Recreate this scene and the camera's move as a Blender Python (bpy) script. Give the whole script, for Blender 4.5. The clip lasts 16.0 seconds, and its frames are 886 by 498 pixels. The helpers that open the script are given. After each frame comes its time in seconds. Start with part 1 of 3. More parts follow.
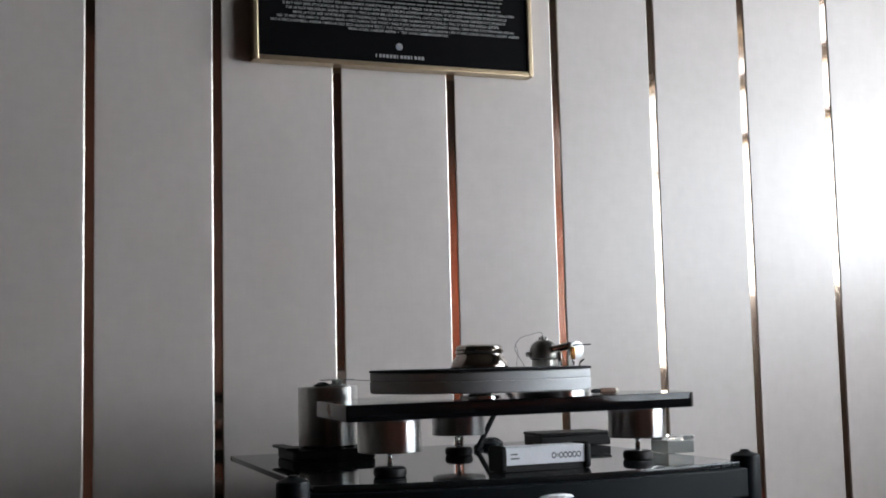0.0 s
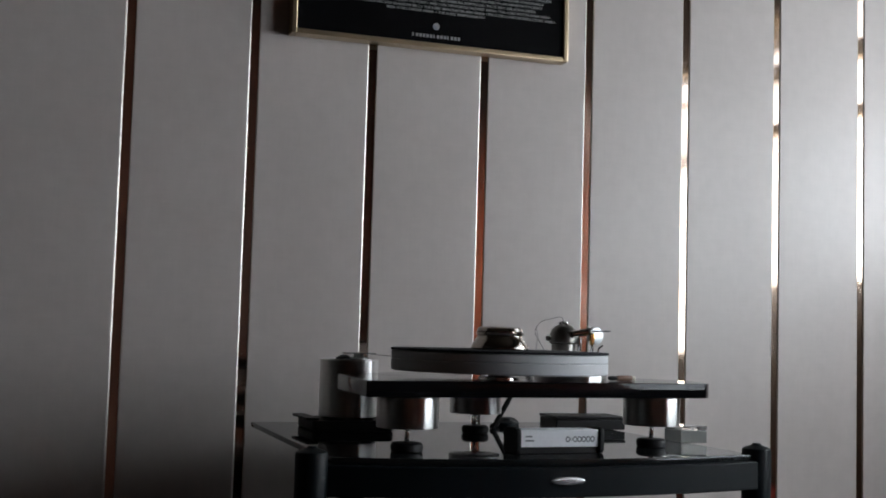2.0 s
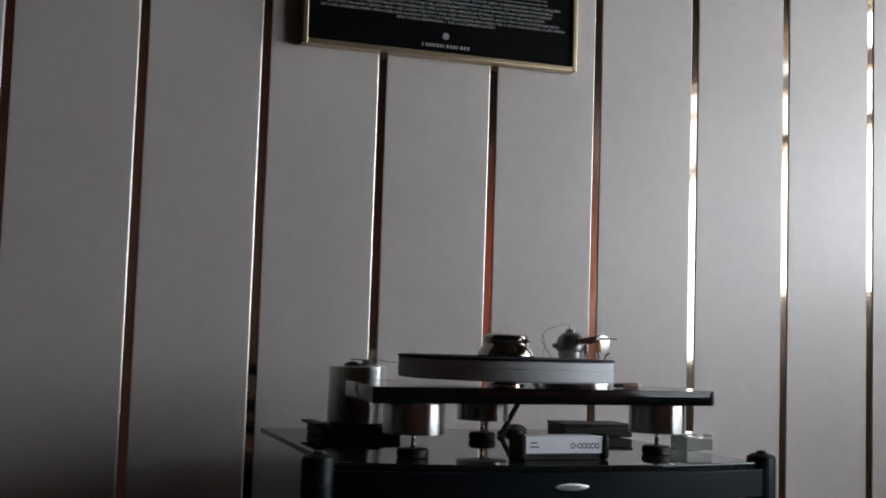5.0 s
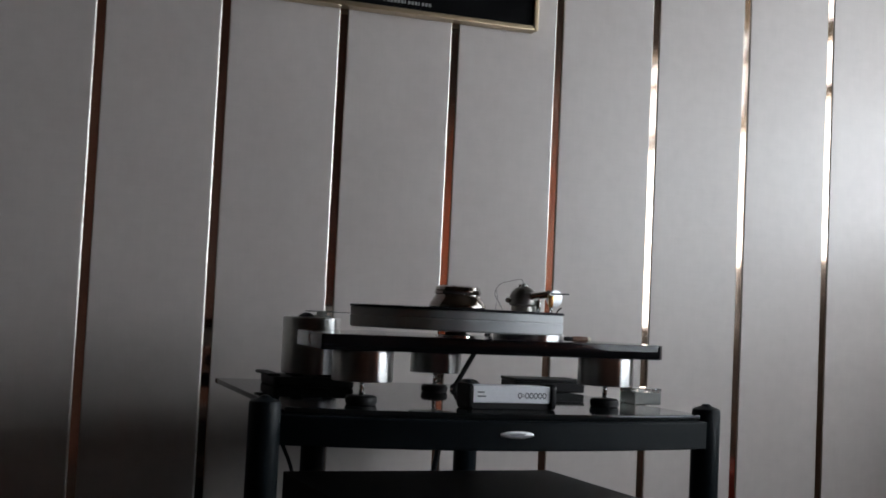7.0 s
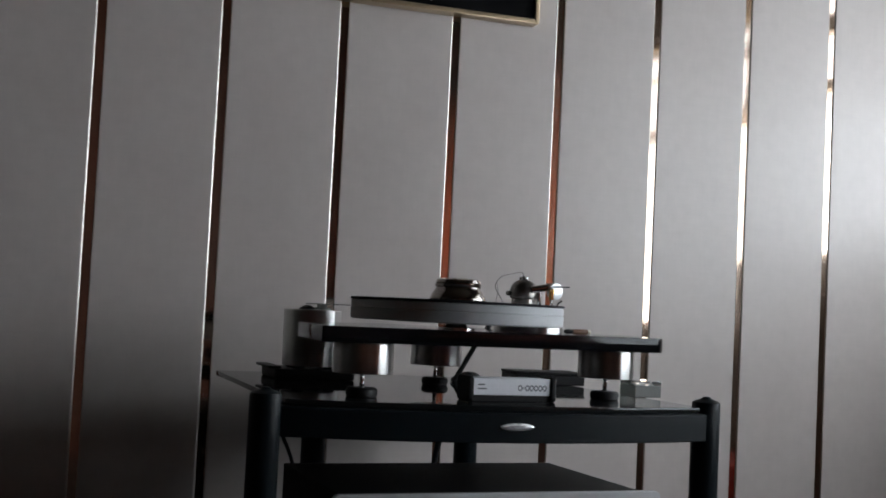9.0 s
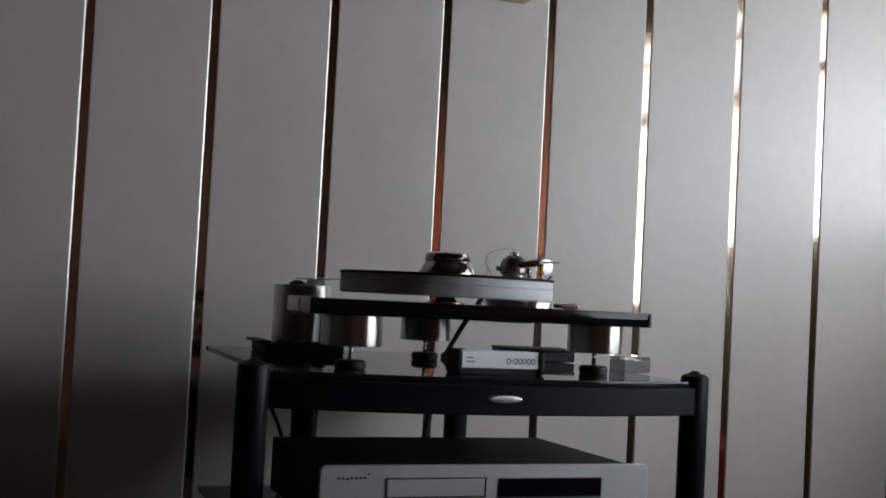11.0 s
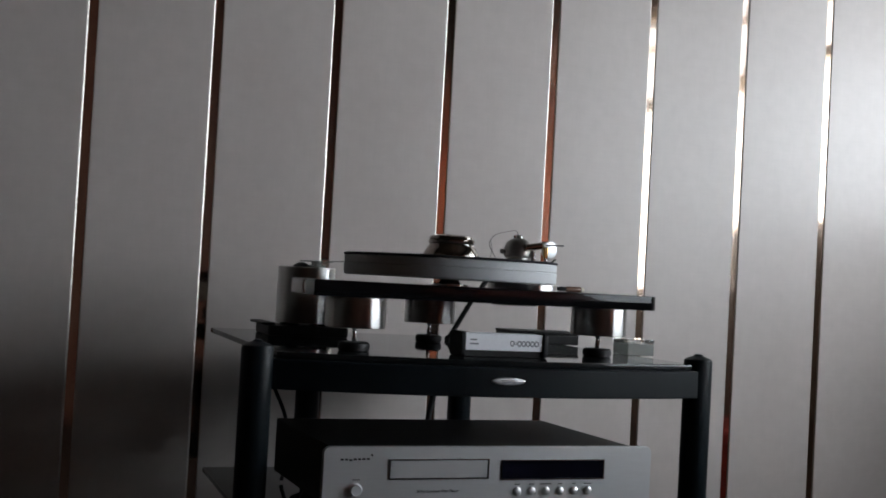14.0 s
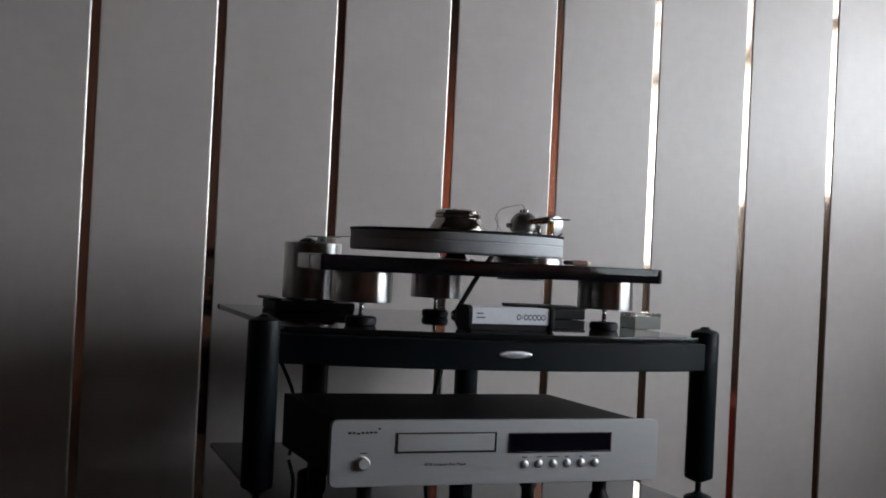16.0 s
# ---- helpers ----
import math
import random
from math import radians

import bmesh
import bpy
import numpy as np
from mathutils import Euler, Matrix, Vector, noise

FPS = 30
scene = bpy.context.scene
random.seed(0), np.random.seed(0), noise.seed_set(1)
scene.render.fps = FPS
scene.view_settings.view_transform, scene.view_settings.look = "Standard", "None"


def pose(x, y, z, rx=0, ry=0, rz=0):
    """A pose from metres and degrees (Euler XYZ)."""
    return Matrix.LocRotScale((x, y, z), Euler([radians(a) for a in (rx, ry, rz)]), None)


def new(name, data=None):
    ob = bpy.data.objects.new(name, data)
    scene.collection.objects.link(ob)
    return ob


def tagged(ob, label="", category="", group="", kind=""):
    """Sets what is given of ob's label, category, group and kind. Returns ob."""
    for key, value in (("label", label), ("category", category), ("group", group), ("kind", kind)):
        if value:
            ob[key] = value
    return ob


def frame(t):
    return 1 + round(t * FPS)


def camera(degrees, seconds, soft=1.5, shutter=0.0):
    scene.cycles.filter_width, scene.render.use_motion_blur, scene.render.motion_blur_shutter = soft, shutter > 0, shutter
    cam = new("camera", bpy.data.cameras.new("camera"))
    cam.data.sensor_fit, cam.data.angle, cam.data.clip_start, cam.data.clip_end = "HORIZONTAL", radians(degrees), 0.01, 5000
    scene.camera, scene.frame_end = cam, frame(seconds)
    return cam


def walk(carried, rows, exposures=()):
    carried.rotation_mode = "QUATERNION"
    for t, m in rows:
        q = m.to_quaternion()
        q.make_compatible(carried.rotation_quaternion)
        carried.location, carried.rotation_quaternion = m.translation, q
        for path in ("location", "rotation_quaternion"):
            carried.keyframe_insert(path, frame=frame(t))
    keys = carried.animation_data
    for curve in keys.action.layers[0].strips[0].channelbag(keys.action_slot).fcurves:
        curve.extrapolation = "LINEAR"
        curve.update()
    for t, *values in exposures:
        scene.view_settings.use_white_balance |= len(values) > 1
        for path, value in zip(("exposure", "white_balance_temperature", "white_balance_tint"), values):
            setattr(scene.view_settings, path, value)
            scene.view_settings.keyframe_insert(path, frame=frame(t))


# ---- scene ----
cam = camera(40.85, 16.0, soft=1.75)
# seconds, x, y, z, yaw, pitch, lean to the right
ROWS = [
    (0.0, -0.4066, -1.2843, 0.7933, -21.288, 5.428, 1.335),
    (0.5, -0.4079, -1.3103, 0.8052, -20.713, 5.130, 0.009),
    (1.0, -0.4078, -1.3155, 0.8217, -20.645, 5.945, -1.903),
    (1.5, -0.4115, -1.3078, 0.8070, -20.178, 4.225, -2.142),
    (2.0, -0.4170, -1.3091, 0.8038, -20.061, 4.072, -1.641),
    (2.5, -0.4125, -1.3072, 0.8000, -19.672, 3.699, -1.953),
    (3.0, -0.4092, -1.3092, 0.7932, -19.415, 3.743, -2.261),
    (3.5, -0.4115, -1.3123, 0.8041, -19.177, 3.949, -1.678),
    (6.0, -0.4028, -1.3407, 0.7937, -19.745, 4.615, -2.434),
    (6.5, -0.3885, -1.3458, 0.7831, -20.280, 3.988, -2.856),
    (7.0, -0.3818, -1.3475, 0.7740, -20.473, 3.170, -2.719),
    (7.5, -0.3764, -1.3500, 0.7742, -20.755, 2.931, -2.366),
    (8.0, -0.3814, -1.3491, 0.7750, -20.333, 3.290, -2.574),
    (8.5, -0.3812, -1.3491, 0.7715, -20.226, 3.144, -2.816),
    (9.0, -0.3815, -1.3492, 0.7711, -20.431, 2.911, -2.807),
    (9.5, -0.3767, -1.3520, 0.7650, -20.799, 2.401, -2.779),
    (12.0, -0.3705, -1.3511, 0.7485, -20.533, 2.211, -3.048),
    (12.5, -0.3703, -1.3526, 0.7460, -20.422, 1.682, -3.018),
    (13.0, -0.3700, -1.3527, 0.7467, -20.552, 1.489, -2.980),
    (13.5, -0.3707, -1.3513, 0.7472, -20.387, 1.273, -3.094),
    (14.0, -0.3692, -1.3527, 0.7495, -20.416, 1.578, -3.112),
    (14.5, -0.3689, -1.3521, 0.7477, -20.443, 1.265, -3.136),
    (15.0, -0.3698, -1.3530, 0.7453, -20.288, 0.966, -2.893),
    (15.5, -0.3680, -1.3541, 0.7429, -20.193, 0.855, -2.954),
    (16.0, -0.3689, -1.3513, 0.7435, -20.189, 0.536, -2.783),
]
EXPOSURES = [(0.0, 0.25), (0.5, 0.06), (1.0, -0.2), (1.5, -0.38), (3.5, -0.43), (6.0, -0.42), (9.5, -0.45), (12.0, -0.38), (16.0, -0.27)]
walk(cam, [(t, pose(x, y, z, 90 + p, 0, w) @ pose(0, 0, 0, 0, 0, -r)) for t, x, y, z, w, p, r in ROWS], EXPOSURES)

# ---- world and light ----
world = bpy.data.worlds.new("sky")
scene.world = world
world.use_nodes = True
wn = world.node_tree
sky = wn.nodes.new("ShaderNodeTexSky")
sky.sky_type, sky.sun_disc = "NISHITA", False
sky.sun_elevation, sky.sun_rotation = radians(40), radians(-60)
wn.links.new(sky.outputs[0], wn.nodes["Background"].inputs[0])
wn.nodes["Background"].inputs[1].default_value = 0.12

FLOOR = -0.03
ROOM_L, ROOM_R, ROOM_B, WALL_Y, ROOM_H = -2.4, 1.75, -3.4, 0.6586, 2.45
# two openings side by side in the east wall: y from, y to, sill, head
WIN_A = (-0.5035, 0.40, 0.965, 1.83)
# this one is stretched south only to backlight the curtain
WIN_B = (-3.15, -0.5065, 0.747, 1.765)


def window_lamp(y0, y1, z0, z1, strength):
    """Daylight standing in a window's opening."""
    d = bpy.data.lights.new("daylight", "AREA")
    d.shape, d.size, d.size_y, d.color = "RECTANGLE", z1 - z0, y1 - y0, (0.87, 0.94, 1.0)
    d.energy = strength * (y1 - y0) * (z1 - z0)
    ob = new("daylight", d)
    ob.matrix_world = pose(ROOM_R + 0.19, (y0 + y1) / 2, (z0 + z1) / 2, 0, 90, 0)
    return ob


# each window's upper lamp is made weaker, only to darken the wall's top
for (y0, y1, z0, z1), low, high in ((WIN_A, 31.0, 13.0), (WIN_B, 22.0, 10.5)):
    window_lamp(y0, y1, z0, 1.43, low)
    window_lamp(y0, y1, 1.43, z1, high)


# ---- materials ----
def mat(name, color, rough=0.5, metal=0.0, vary=0.12, scale=20.0, stretch=(1, 1, 1), bump=0.0, fine=200.0, rough_vary=0.0, coat=0.0, spec=0.5, trans=0.0, ior=1.45):
    """A surface with colour changing at two scales, fine relief and uneven gloss."""
    m = bpy.data.materials.new(name)
    m.use_nodes = True
    t = m.node_tree
    b = t.nodes["Principled BSDF"]
    b.inputs["Metallic"].default_value, b.inputs["Roughness"].default_value = metal, rough
    b.inputs["Coat Weight"].default_value, b.inputs["Specular IOR Level"].default_value = coat, spec
    b.inputs["Transmission Weight"].default_value, b.inputs["IOR"].default_value = trans, ior
    tc = t.nodes.new("ShaderNodeTexCoord")
    mp = t.nodes.new("ShaderNodeMapping")
    mp.inputs["Scale"].default_value = stretch
    t.links.new(tc.outputs["Object"], mp.inputs[0])
    big, small = t.nodes.new("ShaderNodeTexNoise"), t.nodes.new("ShaderNodeTexNoise")
    for n, s in ((big, scale), (small, fine)):
        n.inputs["Scale"].default_value, n.inputs["Detail"].default_value = s, 4
        t.links.new(mp.outputs[0], n.inputs["Vector"])
    both = t.nodes.new("ShaderNodeMath")
    both.operation = "ADD"
    t.links.new(big.outputs[0], both.inputs[0]), t.links.new(small.outputs[0], both.inputs[1])
    ramp = t.nodes.new("ShaderNodeMapRange")
    ramp.inputs["From Min"].default_value, ramp.inputs["From Max"].default_value = 0.6, 1.4
    ramp.inputs["To Min"].default_value, ramp.inputs["To Max"].default_value = 1 - vary, 1 + vary
    t.links.new(both.outputs[0], ramp.inputs[0])
    mul = t.nodes.new("ShaderNodeVectorMath")
    mul.operation = "SCALE"
    mul.inputs[0].default_value = color
    t.links.new(ramp.outputs[0], mul.inputs["Scale"])
    t.links.new(mul.outputs[0], b.inputs["Base Color"])
    if rough_vary:
        rr = t.nodes.new("ShaderNodeMapRange")
        rr.inputs["From Min"].default_value, rr.inputs["From Max"].default_value = 0.3, 0.7
        rr.inputs["To Min"].default_value, rr.inputs["To Max"].default_value = max(0.0, rough - rough_vary), rough + rough_vary
        t.links.new(big.outputs[0], rr.inputs[0]), t.links.new(rr.outputs[0], b.inputs["Roughness"])
    if bump:
        bp = t.nodes.new("ShaderNodeBump")
        bp.inputs["Strength"].default_value, bp.inputs["Distance"].default_value = bump, 0.001
        t.links.new(small.outputs[0], bp.inputs["Height"]), t.links.new(bp.outputs[0], b.inputs["Normal"])
    return m


M_PANEL = mat("panel_laminate", (0.530, 0.482, 0.460), 0.36, vary=0.06, scale=7, fine=40, bump=0.0, spec=0.6, rough_vary=0.05)


def linen(m):
    """Adds the crossed threads of a linen print: two stretched noises, one upright and one level."""
    t = m.node_tree
    b = t.nodes["Principled BSDF"]
    tc = t.nodes["Texture Coordinate"]
    source = b.inputs["Base Color"].links[0].from_socket
    value = None
    for stretch in ((260, 260, 14), (18, 18, 240)):
        mp = t.nodes.new("ShaderNodeMapping")
        mp.inputs["Scale"].default_value = stretch
        n = t.nodes.new("ShaderNodeTexNoise")
        n.inputs["Scale"].default_value, n.inputs["Detail"].default_value = 1.0, 3
        t.links.new(tc.outputs["Object"], mp.inputs[0]), t.links.new(mp.outputs[0], n.inputs["Vector"])
        if value is None:
            value = n.outputs[0]
        else:
            add = t.nodes.new("ShaderNodeMath")
            add.operation = "ADD"
            t.links.new(value, add.inputs[0]), t.links.new(n.outputs[0], add.inputs[1])
            value = add.outputs[0]
    rg = t.nodes.new("ShaderNodeMapRange")
    rg.inputs["From Min"].default_value, rg.inputs["From Max"].default_value = 0.6, 1.4
    rg.inputs["To Min"].default_value, rg.inputs["To Max"].default_value = 0.974, 1.026
    t.links.new(value, rg.inputs[0])
    mul = t.nodes.new("ShaderNodeVectorMath")
    mul.operation = "SCALE"
    t.links.new(source, mul.inputs[0]), t.links.new(rg.outputs[0], mul.inputs["Scale"])
    t.links.new(mul.outputs[0], b.inputs["Base Color"])
    bp = t.nodes.new("ShaderNodeBump")
    bp.inputs["Strength"].default_value, bp.inputs["Distance"].default_value = 0.09, 0.0004
    t.links.new(value, bp.inputs["Height"]), t.links.new(bp.outputs[0], b.inputs["Normal"])


linen(M_PANEL)
M_STRIP = mat("mirror_strip", (0.90, 0.74, 0.62), 0.07, 1.0, vary=0.08, scale=6, fine=60, rough_vary=0.03)


def hazy(m, color, rough, share):
    """Adds a dull film over a mirror: a share of the gloss is spread wide and tinted."""
    t = m.node_tree
    film = t.nodes.new("ShaderNodeBsdfAnisotropic")
    film.inputs["Color"].default_value, film.inputs["Roughness"].default_value = (*color, 1), rough
    mix = t.nodes.new("ShaderNodeMixShader")
    mix.inputs[0].default_value = share
    t.links.new(t.nodes["Principled BSDF"].outputs[0], mix.inputs[1]), t.links.new(film.outputs[0], mix.inputs[2])
    t.links.new(mix.outputs[0], t.nodes["Material Output"].inputs["Surface"])


hazy(M_STRIP, (0.62, 0.42, 0.32), 0.30, 0.05)
M_LIP = mat("strip_lip", (0.46, 0.435, 0.40), 0.42, 1.0, vary=0.05)
M_CORE = mat("panel_core", (0.30, 0.20, 0.15), 0.7, vary=0.2)
# strong upright bands are added so the turned steel reflects dark streaks
M_ROOM = mat("red_brown_wood", (0.18, 0.075, 0.05), 0.45, vary=0.7, scale=1.6, fine=9, stretch=(3, 3, 0.2))
M_WEST = mat("dark_banded_wall", (0.032, 0.025, 0.02), 0.5, vary=0.8, scale=1.6, fine=9, stretch=(1, 3, 0.15))
M_SIDE = mat("brown_plaster", (0.17, 0.13, 0.095), 0.8, vary=0.06, scale=3, bump=0.2)
M_FLOOR = mat("dark_floor", (0.02, 0.015, 0.012), 0.5, vary=0.3, scale=4, stretch=(1, 6, 1))
M_CEIL = mat("ceiling_boards", (0.035, 0.026, 0.018), 0.7, vary=0.04, scale=3)
M_WOOD = mat("window_wood", (0.42, 0.30, 0.16), 0.45, vary=0.2, scale=8, stretch=(4, 4, 0.6))
M_GLASS = mat("clear_glass", (1, 1, 1), 0.0, vary=0.0, trans=1.0)
M_BLACKGLASS = mat("smoked_glass", (0.012, 0.014, 0.015), 0.03, vary=0.25, scale=5, rough_vary=0.015, spec=0.4)
M_RACK = mat("rack_powder_coat", (0.005, 0.0085, 0.011), 0.42, spec=0.2, vary=0.15, scale=30, fine=700, bump=0.25)
M_RUBBER = mat("black_rubber", (0.008, 0.008, 0.009), 0.5, spec=0.3, vary=0.2)
M_CHROME = mat("polished_steel", (0.72, 0.71, 0.70), 0.09, 1.0, vary=0.04, scale=40, rough_vary=0.03)
def turned(name, color, rough, grain):
    """Steel with the fine circular marks of a lathe, which draw its reflections out along the axis."""
    m = mat(name, color, rough, 1.0, vary=0.06, scale=30, stretch=(1, 1, 12), fine=grain)
    t = m.node_tree
    b = t.nodes["Principled BSDF"]
    b.inputs["Anisotropic"].default_value, b.inputs["Anisotropic Rotation"].default_value = 1.0, 0.25
    g = t.nodes.new("ShaderNodeTangent")
    g.direction_type, g.axis = "RADIAL", "Z"
    t.links.new(g.outputs[0], b.inputs["Tangent"])
    return m


M_TURNED = turned("lathe_turned_steel", (0.70, 0.69, 0.68), 0.30, 300)
M_BRUSHED = mat("turned_steel", (0.34, 0.33, 0.315), 0.30, 1.0, vary=0.1, scale=30, stretch=(1, 1, 12), fine=300)
M_SATIN = mat("satin_steel", (0.74, 0.75, 0.77), 0.5, 1.0, vary=0.05, scale=60)
M_CLAMP = mat("clamp_steel", (0.46, 0.42, 0.385), 0.10, 1.0, vary=0.05, scale=40, rough_vary=0.03)
M_CURTAIN = mat("brown_curtain", (0.30, 0.14, 0.095), 0.9, vary=0.10, scale=12, stretch=(1, 1, 0.2), fine=300, bump=0.2, spec=0.1)


def let_light_through(m, color, share):
    """Thin cloth: a share of the daylight behind it comes through, tinted."""
    t = m.node_tree
    back = t.nodes.new("ShaderNodeBsdfTranslucent")
    back.inputs["Color"].default_value = (*color, 1)
    mix = t.nodes.new("ShaderNodeMixShader")
    mix.inputs[0].default_value = share
    t.links.new(t.nodes["Principled BSDF"].outputs[0], mix.inputs[1]), t.links.new(back.outputs[0], mix.inputs[2])
    t.links.new(mix.outputs[0], t.nodes["Material Output"].inputs["Surface"])


let_light_through(M_CURTAIN, (0.46, 0.235, 0.165), 0.5)
M_REDINK = mat("red_ink", (0.10, 0.012, 0.01), 0.6, vary=0.1)
M_PLATTER = mat("grey_acrylic", (0.54, 0.555, 0.575), 0.5, vary=0.05, scale=15, rough_vary=0.06, spec=0.25)
acrylic = M_PLATTER.node_tree.nodes["Principled BSDF"]
acrylic.inputs["Subsurface Weight"].default_value, acrylic.inputs["Subsurface Radius"].default_value, acrylic.inputs["Subsurface Scale"].default_value = 0.35, (1.0, 1.0, 1.05), 0.03
M_MAT = mat("black_felt", (0.012, 0.012, 0.016), 0.95, vary=0.3, fine=900, bump=0.4)
M_PLINTH = mat("black_lacquer", (0.006, 0.006, 0.007), 0.08, vary=0.2, scale=10, rough_vary=0.03, spec=0.35)
M_SILVER = mat("brushed_aluminium", (0.60, 0.615, 0.63), 0.46, 0.85, vary=0.06, scale=25, stretch=(1, 20, 20), fine=400, bump=0.08)
M_BLACKMETAL = mat("black_painted_steel", (0.005, 0.005, 0.006), 0.5, spec=0.13, vary=0.15, scale=30, fine=900, bump=0.3)
M_DISPLAY = mat("display_window", (0.006, 0.006, 0.012), 0.08, vary=0.1)
M_PRINT = mat("dark_print", (0.018, 0.018, 0.02), 0.6, vary=0.1)
M_ACRYLIC = mat("clear_acrylic", (0.92, 0.95, 0.94), 0.03, vary=0.02, trans=0.92, ior=1.49)
M_BLOCK = mat("cloudy_acrylic", (0.42, 0.44, 0.42), 0.25, vary=0.10, scale=40, trans=0.6, ior=1.49)
M_LABEL = mat("silver_label", (0.86, 0.87, 0.92), 0.4, 0.0, vary=0.05, scale=40)
M_GREYPRINT = mat("grey_print", (0.20, 0.21, 0.24), 0.5, vary=0.1)
M_GOLD = mat("gold_frame_metal", (0.55, 0.435, 0.29), 0.33, 1.0, vary=0.08, scale=20, stretch=(12, 1, 12))
M_POSTER = mat("black_poster", (0.004, 0.004, 0.0045), 0.5, vary=0.15, scale=8, spec=0.04)
M_WHITEINK = mat("pale_ink", (0.27, 0.265, 0.265), 0.6, vary=0.15, scale=60)
M_DIMINK = mat("dim_ink", (0.13, 0.127, 0.127), 0.6, vary=0.3, scale=60)
M_BRASS = mat("brass", (0.75, 0.52, 0.2), 0.2, 1.0, vary=0.1)
M_HANDLE = mat("brown_handle_wood", (0.16, 0.08, 0.05), 0.45, vary=0.25, scale=60, stretch=(1, 6, 6))
M_CREAM = mat("cream_tip", (0.75, 0.70, 0.58), 0.4, vary=0.05)
M_WIRE = mat("thin_grey_wire", (0.12, 0.11, 0.11), 0.5, vary=0.1)
M_RED = mat("red_fabric", (0.42, 0.03, 0.02), 0.8, vary=0.2, scale=20, bump=0.3)


# ---- mesh helpers ----
def link(name, bm, material, parent=None, label="", smooth=True, angle=35):
    me = bpy.data.meshes.new(name)
    bmesh.ops.recalc_face_normals(bm, faces=bm.faces)
    if smooth:
        for e in bm.edges:
            if len(e.link_faces) == 2 and e.calc_face_angle(0) > radians(angle):
                e.smooth = False
    bm.to_mesh(me)
    bm.free()
    me.materials.append(material)
    ob = new(name, me)
    if parent is not None:
        ob.parent = parent
    if label:
        tagged(ob, label)
    return ob


def part(name, bm, material, parent, label=""):
    return link(name, bm, material, parent, label)


def thing(name, m, label, category, group="", kind=""):
    ob = new(name)
    ob.matrix_world = m
    ob.empty_display_size = 0.05
    return tagged(ob, label, category, group, kind)


def box(x0, x1, y0, y1, z0, z1, bevel=0.0, seg=2, bm=None):
    made = bmesh.new()
    bmesh.ops.create_cube(made, size=1, matrix=Matrix.Translation(((x0 + x1) / 2, (y0 + y1) / 2, (z0 + z1) / 2)) @ Matrix.Diagonal((x1 - x0, y1 - y0, z1 - z0, 1)))
    if bevel:
        for f in bmesh.ops.bevel(made, geom=made.edges, offset=bevel, segments=seg, affect="EDGES", profile=0.5)["faces"]:
            f.smooth = True
    return merged(made, bm)


def merged(made, bm):
    if bm is None:
        return made
    me = bpy.data.meshes.new("t")
    made.to_mesh(me)
    made.free()
    bm.from_mesh(me)
    bpy.data.meshes.remove(me)
    return bm


def lathe(profile, n=64, m=None, bm=None):
    """A turned body from (radius, height) pairs, closed at the axis."""
    made = bmesh.new()
    rings = []
    for r, z in profile:
        if r < 1e-6:
            rings.append([made.verts.new((0, 0, z))])
        else:
            rings.append([made.verts.new((r * math.cos(2 * math.pi * k / n), r * math.sin(2 * math.pi * k / n), z)) for k in range(n)])
    for a, b in zip(rings, rings[1:]):
        for k in range(n):
            j = (k + 1) % n
            q = [a[k % len(a)], a[j % len(a)], b[j % len(b)], b[k % len(b)]]
            u = list(dict.fromkeys(q))
            if len(u) > 2:
                made.faces.new(u).smooth = True
    if m is not None:
        made.transform(m)
    return merged(made, bm)


def disc(r, z0, z1, b=0.001, n=64, m=None, bm=None):
    return lathe([(0, z0), (r - b, z0), (r - 0.3 * b, z0 + 0.3 * b), (r, z0 + b), (r, z1 - b), (r - 0.3 * b, z1 - 0.3 * b), (r - b, z1), (0, z1)], n, m, bm)


def prism(pts, z0, z1, bevel=0.0, seg=2, bm=None):
    made = bmesh.new()
    low = made.faces.new([made.verts.new((x, y, z0)) for x, y in pts])
    top = bmesh.ops.extrude_face_region(made, geom=[low])
    bmesh.ops.translate(made, verts=[v for v in top["geom"] if isinstance(v, bmesh.types.BMVert)], vec=(0, 0, z1 - z0))
    bmesh.ops.recalc_face_normals(made, faces=made.faces)
    if bevel:
        flat = [e for e in made.edges if abs(e.verts[0].co.z - e.verts[1].co.z) < 1e-6]
        bmesh.ops.bevel(made, geom=flat, offset=bevel, segments=seg, affect="EDGES", profile=0.5)
    for f in made.faces:
        f.smooth = abs(f.normal.z) < 0.99
    return merged(made, bm)


def rounded(pts, r, n=6):
    """The outline with its corners rounded."""
    out = []
    for i, p in enumerate(pts):
        p, a, b = Vector(p), Vector(pts[i - 1]), Vector(pts[(i + 1) % len(pts)])
        k = min(r, (a - p).length * 0.45, (b - p).length * 0.45)
        s, e = p + (a - p).normalized() * k, p + (b - p).normalized() * k
        for j in range(n + 1):
            u = j / n
            out.append(tuple((1 - u) ** 2 * s + 2 * u * (1 - u) * p + u * u * e))
    return out


